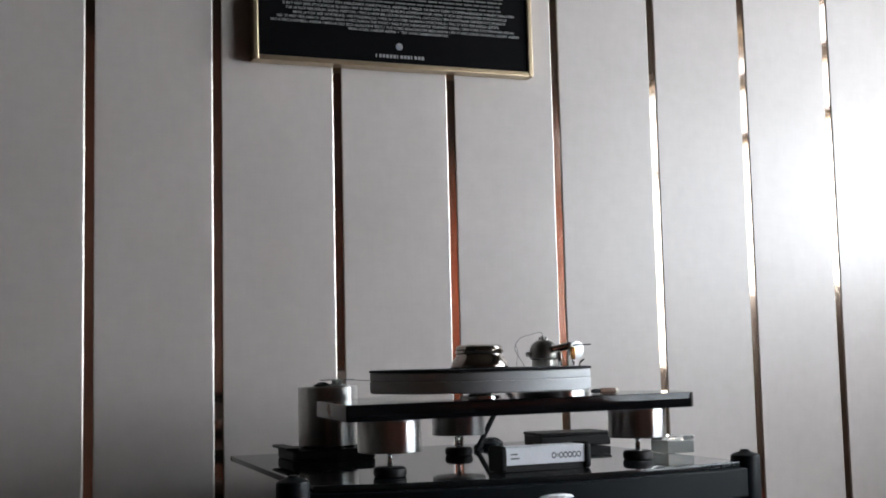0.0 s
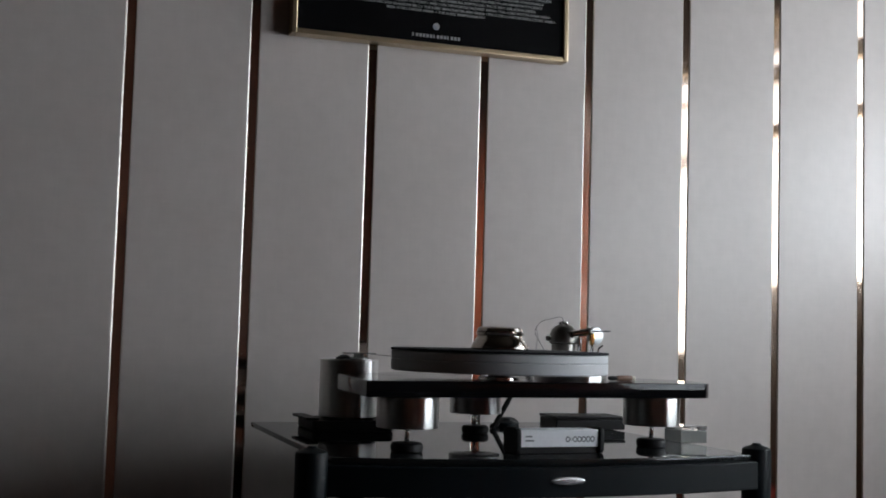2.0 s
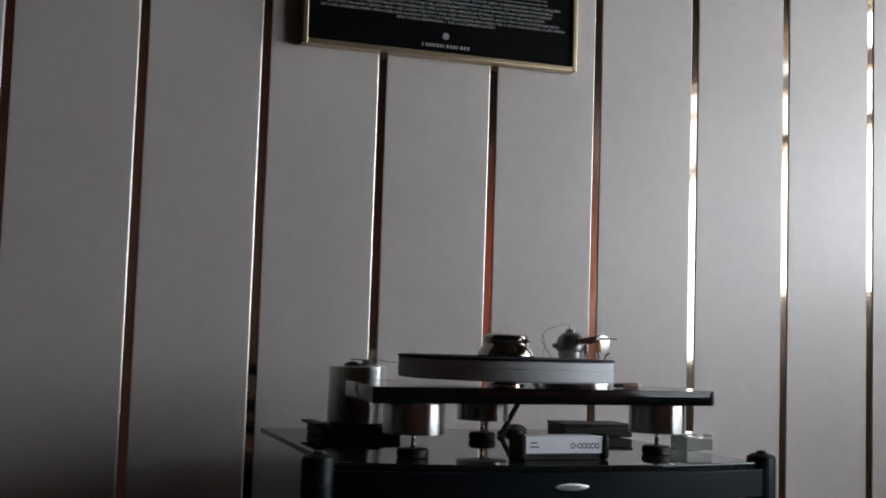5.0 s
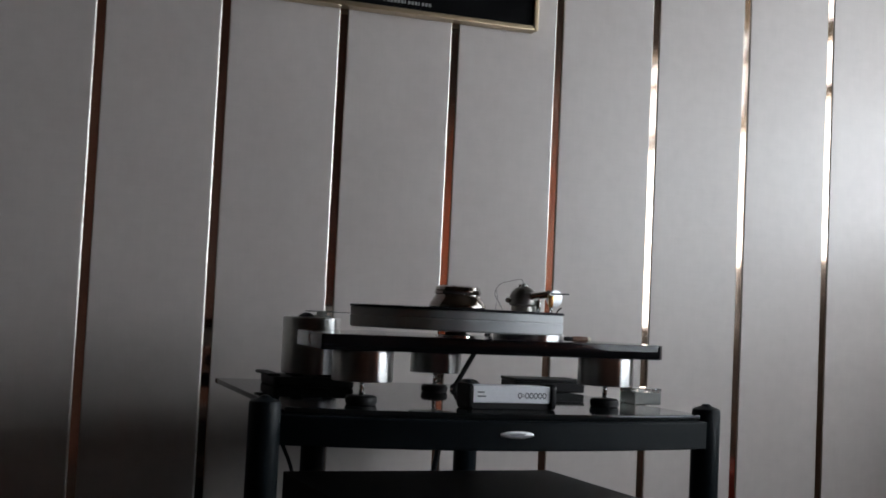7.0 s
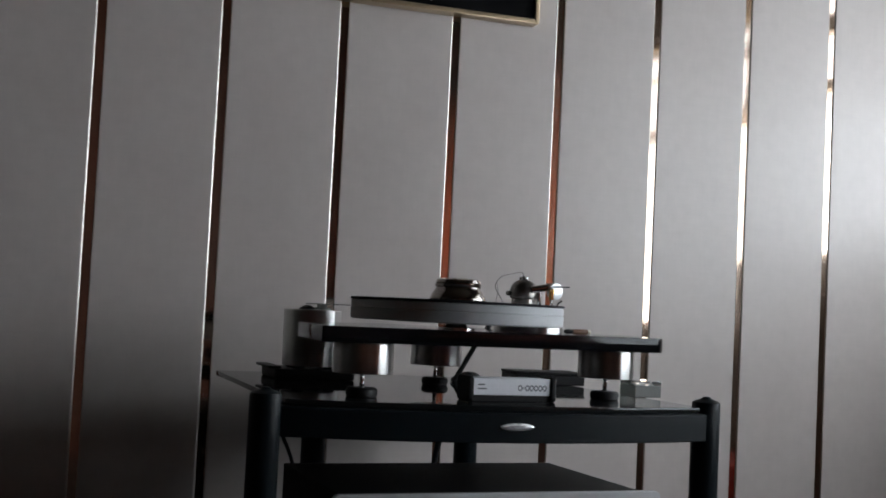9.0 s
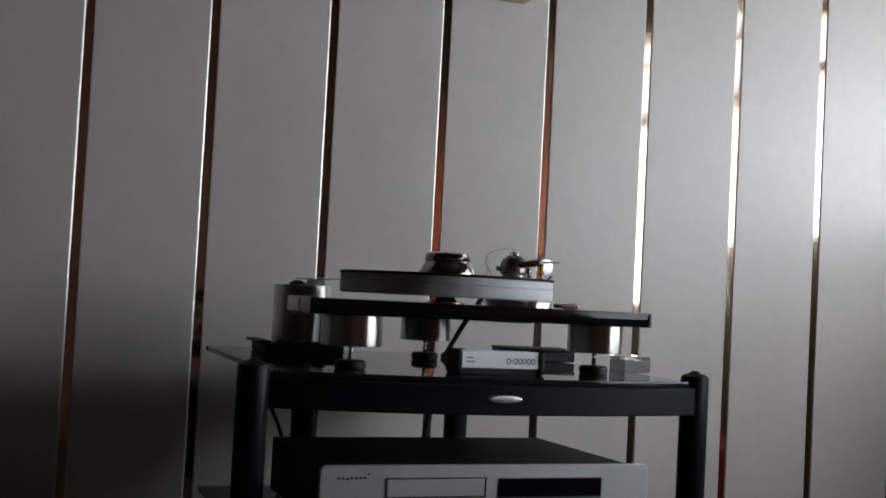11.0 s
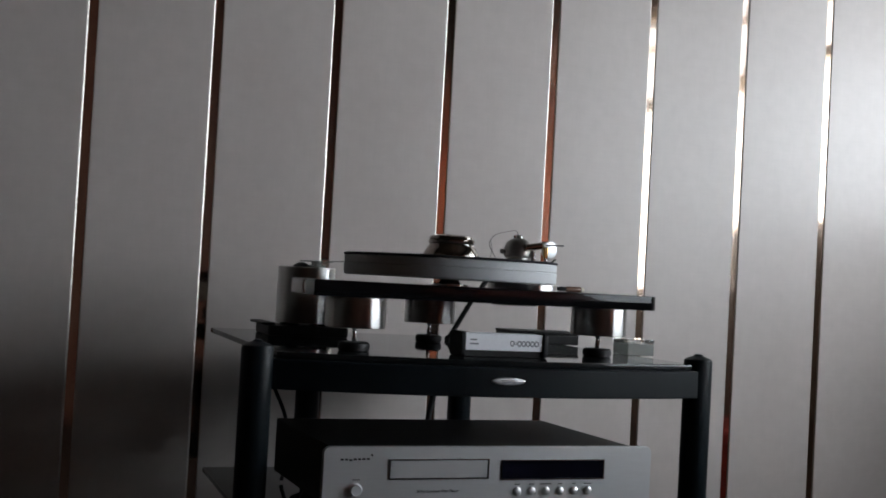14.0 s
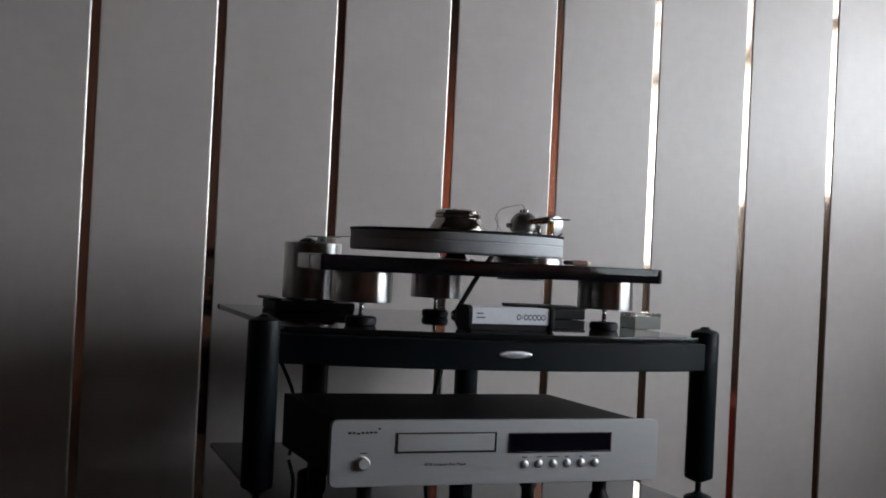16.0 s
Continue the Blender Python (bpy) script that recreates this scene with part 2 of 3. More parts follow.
def tube(points, r, n=8, bm=None, smooth_steps=6):
    """A round wire through the points."""
    pts = [Vector(p) for p in points]
    if smooth_steps > 1 and len(pts) > 2:
        ext = [2 * pts[0] - pts[1]] + pts + [2 * pts[-1] - pts[-2]]
        dense = []
        for i in range(1, len(ext) - 2):
            for k in range(smooth_steps):
                u = k / smooth_steps
                a, b, c, d = ext[i - 1:i + 3]
                dense.append(0.5 * (2 * b + (c - a) * u + (2 * a - 5 * b + 4 * c - d) * u * u + (3 * b - a - 3 * c + d) * u ** 3))
        pts = dense + [pts[-1]]
    made = bmesh.new()
    rings = []
    side = None
    for i, p in enumerate(pts):
        way = (pts[min(i + 1, len(pts) - 1)] - pts[max(i - 1, 0)]).normalized()
        side = (side - way * side.dot(way)).normalized() if side is not None else way.orthogonal().normalized()
        up = way.cross(side)
        rings.append([made.verts.new(p + r * (math.cos(2 * math.pi * k / n) * side + math.sin(2 * math.pi * k / n) * up)) for k in range(n)])
    for a, b in zip(rings, rings[1:]):
        for k in range(n):
            made.faces.new((a[k], a[(k + 1) % n], b[(k + 1) % n], b[k])).smooth = True
    made.faces.new(rings[0]), made.faces.new(rings[-1][::-1])
    return merged(made, bm)


def lettering(name, text, size, m, material, parent, align="CENTER", width=0.0, label=""):
    """Flat printed words, facing -y in their own frame; width: the printed line's length."""
    cu = bpy.data.curves.new("t", "FONT")
    cu.body, cu.size, cu.align_x, cu.resolution_u = text, size, align, 2
    cu.offset = 0.022 * size
    tmp = new("t", cu)
    me = bpy.data.meshes.new_from_object(tmp.evaluated_get(bpy.context.evaluated_depsgraph_get()))
    bpy.data.objects.remove(tmp)
    if width:
        xs = [v.co.x for v in me.vertices]
        k = width / (max(xs) - min(xs))
        me.transform(Matrix.Diagonal((k, 1, 1, 1)))
    me.transform(m @ pose(0, 0, 0, 90, 0, 0))
    me.name = name
    me.materials.clear()
    me.materials.append(material)
    ob = new(name, me)
    ob.parent = parent
    if label:
        tagged(ob, label)
    return ob


def bars(rows, material, name, parent, y, h, label=""):
    """Plain bars standing for print: (x0, x1, z) each."""
    bm = bmesh.new()
    for x0, x1, z in rows:
        box(x0, x1, y - 0.0003, y, z - h / 2, z + h / 2, bm=bm)
    return link(name, bm, material, parent, label, smooth=False)


# ---- the room ----
def structure(name, bm, material, label, parent=None):
    return tagged(link(name, bm, material, parent, smooth=False), label, "", "", "structure")


structure("floor", box(ROOM_L, ROOM_R, ROOM_B, WALL_Y + 0.03, FLOOR - 0.1, FLOOR), M_FLOOR, "dark wooden floor")
structure("ceiling", box(ROOM_L, ROOM_R, ROOM_B, WALL_Y + 0.03, ROOM_H, ROOM_H + 0.1), M_CEIL, "plain wood-toned ceiling")
structure("wall_west", box(ROOM_L - 0.15, ROOM_L, ROOM_B, WALL_Y + 0.03, FLOOR, ROOM_H), M_WEST, "unseen dark wall, banded to streak the steel's reflections")
structure("wall_south", box(ROOM_L, ROOM_R, ROOM_B - 0.15, ROOM_B, FLOOR, ROOM_H), M_ROOM, "red-brown wooden wall")

X0, X1 = ROOM_R, ROOM_R + 0.18
east = box(X0, X1, ROOM_B, WIN_B[0], FLOOR, ROOM_H)
box(X0, X1, WIN_A[1], WALL_Y + 0.03, FLOOR, ROOM_H, bm=east)
for y0, y1, z0, z1 in (WIN_A, WIN_B):
    box(X0, X1, y0, y1, FLOOR, z0, bm=east)
    box(X0, X1, y0, y1, z1, ROOM_H, bm=east)
box(X0, X1, WIN_B[1], WIN_A[0], FLOOR, WIN_B[2], bm=east)
box(X0, X1, WIN_B[1], WIN_A[0], WIN_A[3], ROOM_H, bm=east)
structure("wall_east", east, M_SIDE, "plastered wall with two window openings")


def window(name, y0, y1, z0, z1, transoms, label, post0=0.022, post1=0.022):
    """post0, post1: how wide its two upright members are; a slender one meets the next window."""
    w = thing(name, pose(ROOM_R + 0.06, 0, 0), label, "window", kind="structure")
    f = 0.022
    for a, b, c, d, e in [(y0, y0 + post0, z0, z1, post0), (y1 - post1, y1, z0, z1, post1), (y0 + post0, y1 - post1, z0, z0 + f, f), (y0 + post0, y1 - post1, z1 - f, z1, f)]:
        deep = min(0.03, e)
        part("window_frame", box(-deep, deep, a, b, c, d, min(0.003, 0.2 * e)), M_WOOD, w)
    for z, h in transoms:
        part("transom", box(-0.025, 0.025, y0 + post0, y1 - post1, z - h, z + h, 0.003), M_WOOD, w)
    pane = part("pane", box(-0.003, 0.003, y0 + post0, y1 - post1, z0 + f, z1 - f), M_GLASS, w)
    pane.visible_shadow = False
    return w


window("window_1", *WIN_A, [(1.640, 0.026), (1.462, 0.016)], "wooden-framed window with two crossbars, bright daylight outside", post0=0.007)
window("window_2", *WIN_B, [(1.428, 0.026), (1.634, 0.006)], "low wooden-framed window with two crossbars, bright daylight outside", post1=0.007)

# panelled wall: separate boards with a bevelled metal strip in each gap
PITCH, STRIP_X, GAP = 0.2077, -0.2517, 0.0166
# the boards are not laid quite evenly
SHIFT = {0: 0.0018, 1: -0.0022, 2: -0.0029, 4: 0.0022, 5: 0.0028, 6: 0.0033}


def strip_x(k):
    return STRIP_X + k * PITCH + SHIFT.get(k, 0.0)


wall = thing("wall_north", pose(0, WALL_Y, 0), "beige textured laminate panels with bronze mirror strips between", "wall", kind="structure")
part("backing", box(ROOM_L, ROOM_R, 0.014, 0.15, FLOOR, ROOM_H), M_CORE, wall, "dark core board behind the panels")
first = math.floor((ROOM_L - STRIP_X) / PITCH)
last = math.ceil((ROOM_R - STRIP_X) / PITCH)
for k in range(first, last):
    a, b = strip_x(k) + GAP / 2, strip_x(k + 1) - GAP / 2
    a, b = max(a, ROOM_L), min(b, ROOM_R)
    if b - a > 0.01:
        part("panel", box(a, b, 0.0, 0.0135, FLOOR, ROOM_H, 0.0012), M_PANEL, wall)
for k in range(first + 1, last):
    x = strip_x(k)
    if not ROOM_L + 0.02 < x < ROOM_R - 0.02:
        continue
    a, b = x - GAP / 2, x + GAP / 2
    for name, prof, m in (("mirror_strip", [(a + 0.0023, 0.0135), (a + 0.0023, 0.0029), (b, 0.0029), (b, 0.0135)], M_STRIP), ("strip_lip", [(a, 0.0135), (a, 0.0017), (a + 0.0022, 0.0027), (a + 0.0022, 0.0135)], M_LIP)):
        bm = bmesh.new()
        lo = [bm.verts.new((px, py, FLOOR)) for px, py in prof]
        hi = [bm.verts.new((px, py, ROOM_H)) for px, py in prof]
        for i in range(4):
            bm.faces.new((lo[i], lo[(i + 1) % 4], hi[(i + 1) % 4], hi[i]))
        bm.faces.new(lo), bm.faces.new(hi)
        link(name, bm, m, wall, smooth=False)

# assumed curtain over the low window's south half, backlit to brown the mirror strips
drape = thing("curtain", pose(ROOM_R - 0.05, 0, 0), "assumed brown cloth curtain over half of the window, backlit for the mirror strips", "curtain")
bm = bmesh.new()
cols = []
for k in range(265):
    u = k / 264
    fold = 0.016 * math.sin(u * 2 * math.pi * 22) + 0.006 * math.sin(u * 2 * math.pi * 4.7)
    cols.append([bm.verts.new((fold * (0.7 + 0.3 * w), -3.25 + 1.84 * u, FLOOR + 0.03 + (2.15 - FLOOR) * (1 - w))) for w in (0.0, 0.5, 1.0)])
for a, b in zip(cols, cols[1:]):
    for i in range(2):
        bm.faces.new((a[i], a[i + 1], b[i + 1], b[i])).smooth = True
cloth = part("cloth", bm, M_CURTAIN, drape)
cloth.modifiers.new("thickness", "SOLIDIFY").thickness = 0.0015
part("rod", tube([(0, -3.29, 2.20), (0, -1.37, 2.20)], 0.008, 12, smooth_steps=1), M_WOOD, drape)
for y in (-3.285, -2.33, -1.375):
    part("bracket", box(0.0, 0.05, y - 0.006, y + 0.006, 2.194, 2.206, 0.001), M_WOOD, drape)

# red box on the floor under the window
red = thing("storage_box", pose(1.612, -0.30, FLOOR), "low red fabric box on the floor under the window", "box")
part("body", box(-0.120, 0.120, -0.19, 0.19, 0, 0.375, 0.01), M_RED, red)
part("lid", box(-0.130, 0.130, -0.20, 0.20, 0.3755, 0.415, 0.01), M_RED, red)

# ---- hi-fi rack ----
CX = 0.232
rack = thing("hifi_rack", pose(CX, 0, 0), "black three-tier hi-fi rack with smoked glass shelves and round posts", "rack")
POST = [(-0.305, 0.060), (0.3105, 0.064), (-0.128, 0.50), (0.132, 0.50)]
TIER = 0.226


def bow(x):
    """How far the front of the rack stands out at x from its middle."""
    return 0.004 + (0.052 if x < 0 else 0.034) * (x / 0.29) ** 2


def shelf_outline():
    n = 24
    front = [(-0.280 + 0.572 * k / n, bow(-0.280 + 0.572 * k / n) + 0.012) for k in range(n + 1)]
    return front + [(0.297, 0.09), (0.290, 0.592), (-0.272, 0.592), (-0.284, 0.10)]


for tier in range(3):
    z = TIER * (tier - 2)
    for x, y in POST:
        if tier:
            prof = [(0, 0.4425), (0.0042, 0.4425), (0.0042, 0.4545), (0.0180, 0.4610), (0.0194, 0.4632), (0.0194, 0.6580), (0.0186, 0.6615), (0.0150, 0.6638), (0.0072, 0.6662), (0.0050, 0.6688), (0, 0.6694)]
        else:
            prof = [(0, 0.4225), (0.002, 0.4225), (0.009, 0.4450), (0.0180, 0.4610), (0.0194, 0.4632), (0.0194, 0.6580), (0.0186, 0.6615), (0.0150, 0.6638), (0.0072, 0.6662), (0.0050, 0.6688), (0, 0.6694)]
        part("post", lathe(prof, 40, pose(x, y, z)), M_RACK, rack)
    n = 32
    bm = bmesh.new()
    rows = []
    for k in range(n + 1):
        x = -0.296 + 0.592 * k / n
        y = bow(x)
        rows.append([bm.verts.new((x, y + dy, z + dz)) for dy, dz in ((0.0, 0.6115), (0.0015, 0.610), (0.022, 0.610), (0.022, 0.6465), (0.0015, 0.6465), (0.0, 0.645))])
    for a, b in zip(rows, rows[1:]):
        for i in range(6):
            bm.faces.new((a[i], a[(i + 1) % 6], b[(i + 1) % 6], b[i]))
    bm.faces.new(rows[0]), bm.faces.new(rows[-1])
    part("front_bar", bm, M_RACK, rack)
    for x0, y0, x1, y1 in [(-0.3, 0.08, -0.135, 0.487), (0.3, 0.08, 0.139, 0.487), (-0.112, 0.50, 0.116, 0.50)]:
        d = Vector((x1 - x0, y1 - y0, 0))
        b = box(0, d.length, -0.011, 0.011, 0.610, 0.6465, 0.0015)
        b.transform(pose(x0, y0, z, 0, 0, math.degrees(math.atan2(d.y, d.x))))
        part("side_rail", b, M_RACK, rack)
    part("shelf", prism(shelf_outline(), z + 0.647, z + 0.655, 0.0015), M_BLACKGLASS, rack, "smoked black glass shelf")
    if tier == 2:
        b = lathe([(0, 0), (0.0215, 0), (0.023, 0.001), (0.0215, 0.002), (0.018, 0.0026), (0, 0.0028)], 48)
        b.transform(pose(0.0, bow(0) + 0.0002, 0.6305, 90, 0, 0) @ Matrix.Diagonal((1, 0.21, 1, 1)))
        badge = part("badge", b, M_SATIN, rack, "oval silver maker's badge")
        bars([(-0.011, 0.011, 0.6317), (-0.009, 0.009, 0.6297)], M_GREYPRINT, "print", badge, bow(0) - 0.0027, 0.0009)
SHELF = 0.655
SHELF2 = SHELF - TIER

# ---- compact disc player ----
cd = thing("disc_player", pose(0, 0, 0, 0, 0, 1.05), "silver-fronted compact disc player with a black case", "disc player")
ZB, ZT = 0.4705, 0.5495
b = prism(rounded([(0, ZB), (0.4425, ZB), (0.4425, ZT), (0, ZT)], 0.0095), 0, 0.009, 0.0006)
b.transform(pose(0, 0.009, 0, 90, 0, 0))
fascia = part("fascia", b, M_SILVER, cd, "brushed aluminium front plate")
part("case", box(0.014, 0.426, 0.0095, 0.292, ZB + 0.003, ZT - 0.003, 0.001), M_BLACKMETAL, cd, "black painted steel case")


def rim(x0, x1, z0, z1, w, y, name, material, parent):
    bm = box(x0, x1, y - 0.0012, y + 0.0005, z1 - w, z1)
    box(x0, x1, y - 0.0012, y + 0.0005, z0, z0 + w, bm=bm)
    box(x0, x0 + w, y - 0.0012, y + 0.0005, z0 + w, z1 - w, bm=bm)
    box(x1 - w, x1, y - 0.0012, y + 0.0005, z0 + w, z1 - w, bm=bm)
    return link(name, bm, material, parent, smooth=False)


part("tray", box(0.0835, 0.2095, -0.0005, 0.002, 0.5125, 0.5325, 0.0004), M_SILVER, cd, "closed silver disc tray")
rim(0.0822, 0.2108, 0.5112, 0.5338, 0.0008, 0.0006, "tray_gap", M_PRINT, cd)
rim(0.0812, 0.2118, 0.5102, 0.5348, 0.0009, 0.0, "tray_rim", M_CHROME, cd)
part("display", box(0.2295, 0.3715, -0.0004, 0.002, 0.5100, 0.5320, 0.0003), M_DISPLAY, cd, "dark unlit display window")
rim(0.2280, 0.3730, 0.5085, 0.5335, 0.0014, 0.0, "display_rim", M_CHROME, cd)
for k in range(6):
    x = 0.2515 + k * 0.0198
    part("button", lathe([(0, 0), (0.0050, 0), (0.0054, 0.001), (0.0052, 0.0020), (0.0042, 0.0029), (0.002, 0.0035), (0, 0.0036)], 24, pose(x, 0.0, 0.4945, 90, 0, 0)), M_SATIN, cd, "domed steel button")
part("power_button", lathe([(0, 0), (0.0088, 0), (0.0088, 0.0012), (0.0074, 0.0016), (0.0074, 0.0045), (0.0064, 0.0058), (0, 0.0056)], 32, pose(0.0405, 0, 0.4985, 90, 0, 0)), M_SATIN, cd, "round steel power button")
bars([(0.2515 + k * 0.0198 - w, 0.2515 + k * 0.0198 + w, 0.5030) for k, w in enumerate((0.0035, 0.0037, 0.0078, 0.003, 0.0028, 0.0055))], M_PRINT, "print", fascia, 0.0, 0.0011)
bars([(0.036, 0.0455, 0.5105)], M_PRINT, "print", fascia, 0.0, 0.001)
bars([(0.0205, 0.0245, 0.5345), (0.0260, 0.0298, 0.5345), (0.0313, 0.0352, 0.5338), (0.0367, 0.0406, 0.5347), (0.0421, 0.0458, 0.5348), (0.0473, 0.0512, 0.5350), (0.0526, 0.0566, 0.5351), (0.058, 0.0605, 0.5395)], M_PRINT, "print", fascia, 0.0, 0.0023)
lettering("lettering", "3010 Compact Disc Player", 0.0046, pose(0.1455, -0.0004, 0.4945), M_PRINT, fascia, width=0.055)
for x, y in [(0.058, 0.045), (0.384, 0.045), (0.058, 0.26), (0.384, 0.26)]:
    part("foot", lathe([(0, SHELF2), (0.012, SHELF2), (0.013, SHELF2 + 0.002), (0.013, SHELF2 + 0.014), (0.0095, SHELF2 + 0.019), (0.0095, SHELF2 + 0.034), (0.014, SHELF2 + 0.0375), (0.021, SHELF2 + 0.040), (0.021, ZB + 0.0028), (0, ZB + 0.0028)], 28, pose(x, y, 0)), M_RUBBER, cd)

# ---- record player ----
deck = thing("record_player", pose(0, 0, 0), "grey acrylic platter on a black lacquered plinth with steel legs", "record player")
PZ0, PZ1 = 0.7242, 0.7446
outline = rounded([(-0.001, 0.085), (0.503, 0.128), (0.516, 0.140), (0.536, 0.22), (0.42, 0.435), (0.17, 0.435), (0.12, 0.385), (0.017, 0.288)], 0.004, 4)
part("plinth", prism(outline, PZ0, PZ1, 0.0012), M_PLINTH, deck, "glossy black lacquered slab")
for x, y in [(0.063, 0.117), (0.435, 0.158), (0.259, 0.378)]:
    part("leg", disc(0.0392, 0.6853, PZ0 - 0.0003, 0.0015, 72, pose(x, y, 0)), M_TURNED, deck, "polished steel cylinder leg")
    part("stem", disc(0.0032, 0.665, 0.6858, 0.0004, 20, pose(x, y, 0)), M_CHROME, deck)
    part("foot", lathe([(0, SHELF), (0.0185, SHELF), (0.020, SHELF + 0.0015), (0.0198, SHELF + 0.0026), (0.0204, SHELF + 0.0032), (0.0206, SHELF + 0.0070), (0.0200, SHELF + 0.0098), (0.0175, SHELF + 0.0120), (0, SHELF + 0.0120)], 48, pose(x, y, 0)), M_RUBBER, deck, "black rubber foot")
PX, PY, PR = 0.225, 0.21, 0.1488
part("platter", lathe([(0, 0.7535), (PR - 0.002, 0.7535), (PR, 0.7555), (PR + 0.0004, 0.7683), (PR - 0.0002, 0.7691), (PR - 0.0016, 0.7694), (PR - 0.0016, 0.7699), (PR, 0.7704), (PR, 0.779), (PR - 0.0015, 0.7805), (0, 0.7805)], 160, pose(PX, PY, 0)), M_PLATTER, deck, "grey frosted acrylic platter")
part("platter_mat", disc(PR + 0.0012, 0.7808, 0.7838, 0.0008, 128, pose(PX, PY, 0)), M_MAT, deck, "black mat")
part("bearing", lathe([(0, PZ1 - 0.001), (0.028, PZ1 - 0.001), (0.028, PZ1 + 0.002), (0.016, PZ1 + 0.003), (0.012, 0.7533), (0, 0.7533)], 48, pose(PX, PY, 0)), M_CHROME, deck)
part("record_clamp", lathe([(0, 0.784), (0.0385, 0.784), (0.0395, 0.786), (0.0388, 0.790), (0.034, 0.7975), (0.0312, 0.8015), (0.0308, 0.803), (0.0326, 0.804), (0.033, 0.8075), (0.0314, 0.8085), (0.0320, 0.8095), (0.0305, 0.8135), (0.026, 0.8155), (0, 0.816)], 64, pose(PX, PY, 0)), M_CLAMP, deck, "turned steel record clamp")
# arm base, tower and arm behind the platter
AX, AY = 0.379, 0.326
part("arm_base", lathe([(0, PZ1 - 0.0005), (0.054, PZ1 - 0.0005), (0.054, PZ1 + 0.0075), (0.052, PZ1 + 0.009), (0.040, PZ1 + 0.0095), (0.039, PZ1 + 0.0105), (0, PZ1 + 0.0105)], 72, pose(AX + 0.002, AY - 0.02, 0)), M_TURNED, deck, "steel arm base")
part("arm_nut", disc(0.036, PZ0 - 0.005, PZ0 - 0.0003, 0.001, 48, pose(AX - 0.002, AY - 0.0, 0)), M_TURNED, deck)
tower = part("arm_tower", lathe([(0, PZ1 + 0.0095), (0.0185, PZ1 + 0.0095), (0.0185, 0.793), (0.0215, 0.795), (0.0222, 0.800), (0.0212, 0.809), (0.0185, 0.8155), (0.013, 0.8205), (0.007, 0.823), (0.0035, 0.8235), (0.0035, 0.828), (0, 0.8285)], 48, pose(AX, AY, 0)), M_BRUSHED, deck, "turned steel tonearm tower")
for dx, dy in ((-0.0058, 0.002), (0.0058, 0.003), (0.001, -0.007)):
    part("screw", disc(0.0018, 0.819, 0.8268, 0.0003, 12, pose(AX + dx, AY + dy, 0)), M_CHROME, tower)
part("side_screw", disc(0.004, -0.003, 0.003, 0.001, 20, pose(AX - 0.0245, AY + 0.002, 0.8015, 0, 90, 20)), M_BRUSHED, tower)
part("pillar", disc(0.0036, 0.784, 0.804, 0.0006, 16, pose(AX + 0.0195, AY - 0.014, 0)), M_CHROME, tower)
a0, a1 = Vector((AX + 0.002, AY - 0.020, 0.8075)), Vector((AX + 0.033, AY - 0.020, 0.8135))
part("arm_tube", tube([a0, a1], 0.0057, 16, smooth_steps=1), M_CLAMP, deck, "dark steel arm tube")
w = (a1 - a0).normalized()
turn = w.to_track_quat("Z", "Y").to_matrix().to_4x4()
part("collar", disc(0.0060, -0.004, 0.002, 0.001, 32, Matrix.Translation(a1) @ turn), M_BRUSHED, deck)
flat = Vector((0.2, -0.98, 0.02)).to_track_quat("Z", "Y").to_matrix().to_4x4()
part("counterweight", disc(0.0132, -0.003, 0.005, 0.0012, 48, Matrix.Translation(a1 + Vector((0.012, 0.006, -0.0065))) @ flat), M_SILVER, deck, "polished disc counterweight")
part("arm_rod", tube([a1 + Vector((0.002, -0.004, 0.0005)), a1 + Vector((0.031, -0.008, 0.0012))], 0.0011, 8, smooth_steps=1), M_RUBBER, deck)
part("brass_clamp", box(a1.x - 0.002, a1.x + 0.005, a1.y - 0.009, a1.y - 0.003, 0.793, 0.811, 0.0015), M_BRASS, deck)
part("rest_post", disc(0.0022, 0.784, 0.797, 0.0004, 12, pose(a1.x + 0.002, a1.y - 0.006, 0)), M_CHROME, deck)
part("cueing_lever", tube([(AX + 0.043, AY - 0.03, 0.7552), (AX + 0.043, AY - 0.03, 0.784), (AX + 0.0455, AY - 0.032, 0.790), (AX + 0.049, AY - 0.034, 0.793)], 0.0013, 8), M_CHROME, deck)
part("arm_wire", tube([(AX - 0.001, AY, 0.828), (AX - 0.006, AY - 0.002, 0.834), (AX - 0.024, AY - 0.006, 0.831), (AX - 0.043, AY - 0.008, 0.825), (AX - 0.0525, AY - 0.010, 0.811), (AX - 0.046, AY - 0.012, 0.797), (AX - 0.038, AY - 0.012, 0.784)], 0.0005, 6), M_WIRE, deck, "thin looped wire")
part("arm_wire", tube([(AX - 0.0505, AY - 0.009, 0.818), (AX - 0.0485, AY - 0.012, 0.803), (AX - 0.0515, AY - 0.014, 0.792), (AX - 0.052, AY - 0.014, 0.784)], 0.0004, 6), M_WIRE, deck)

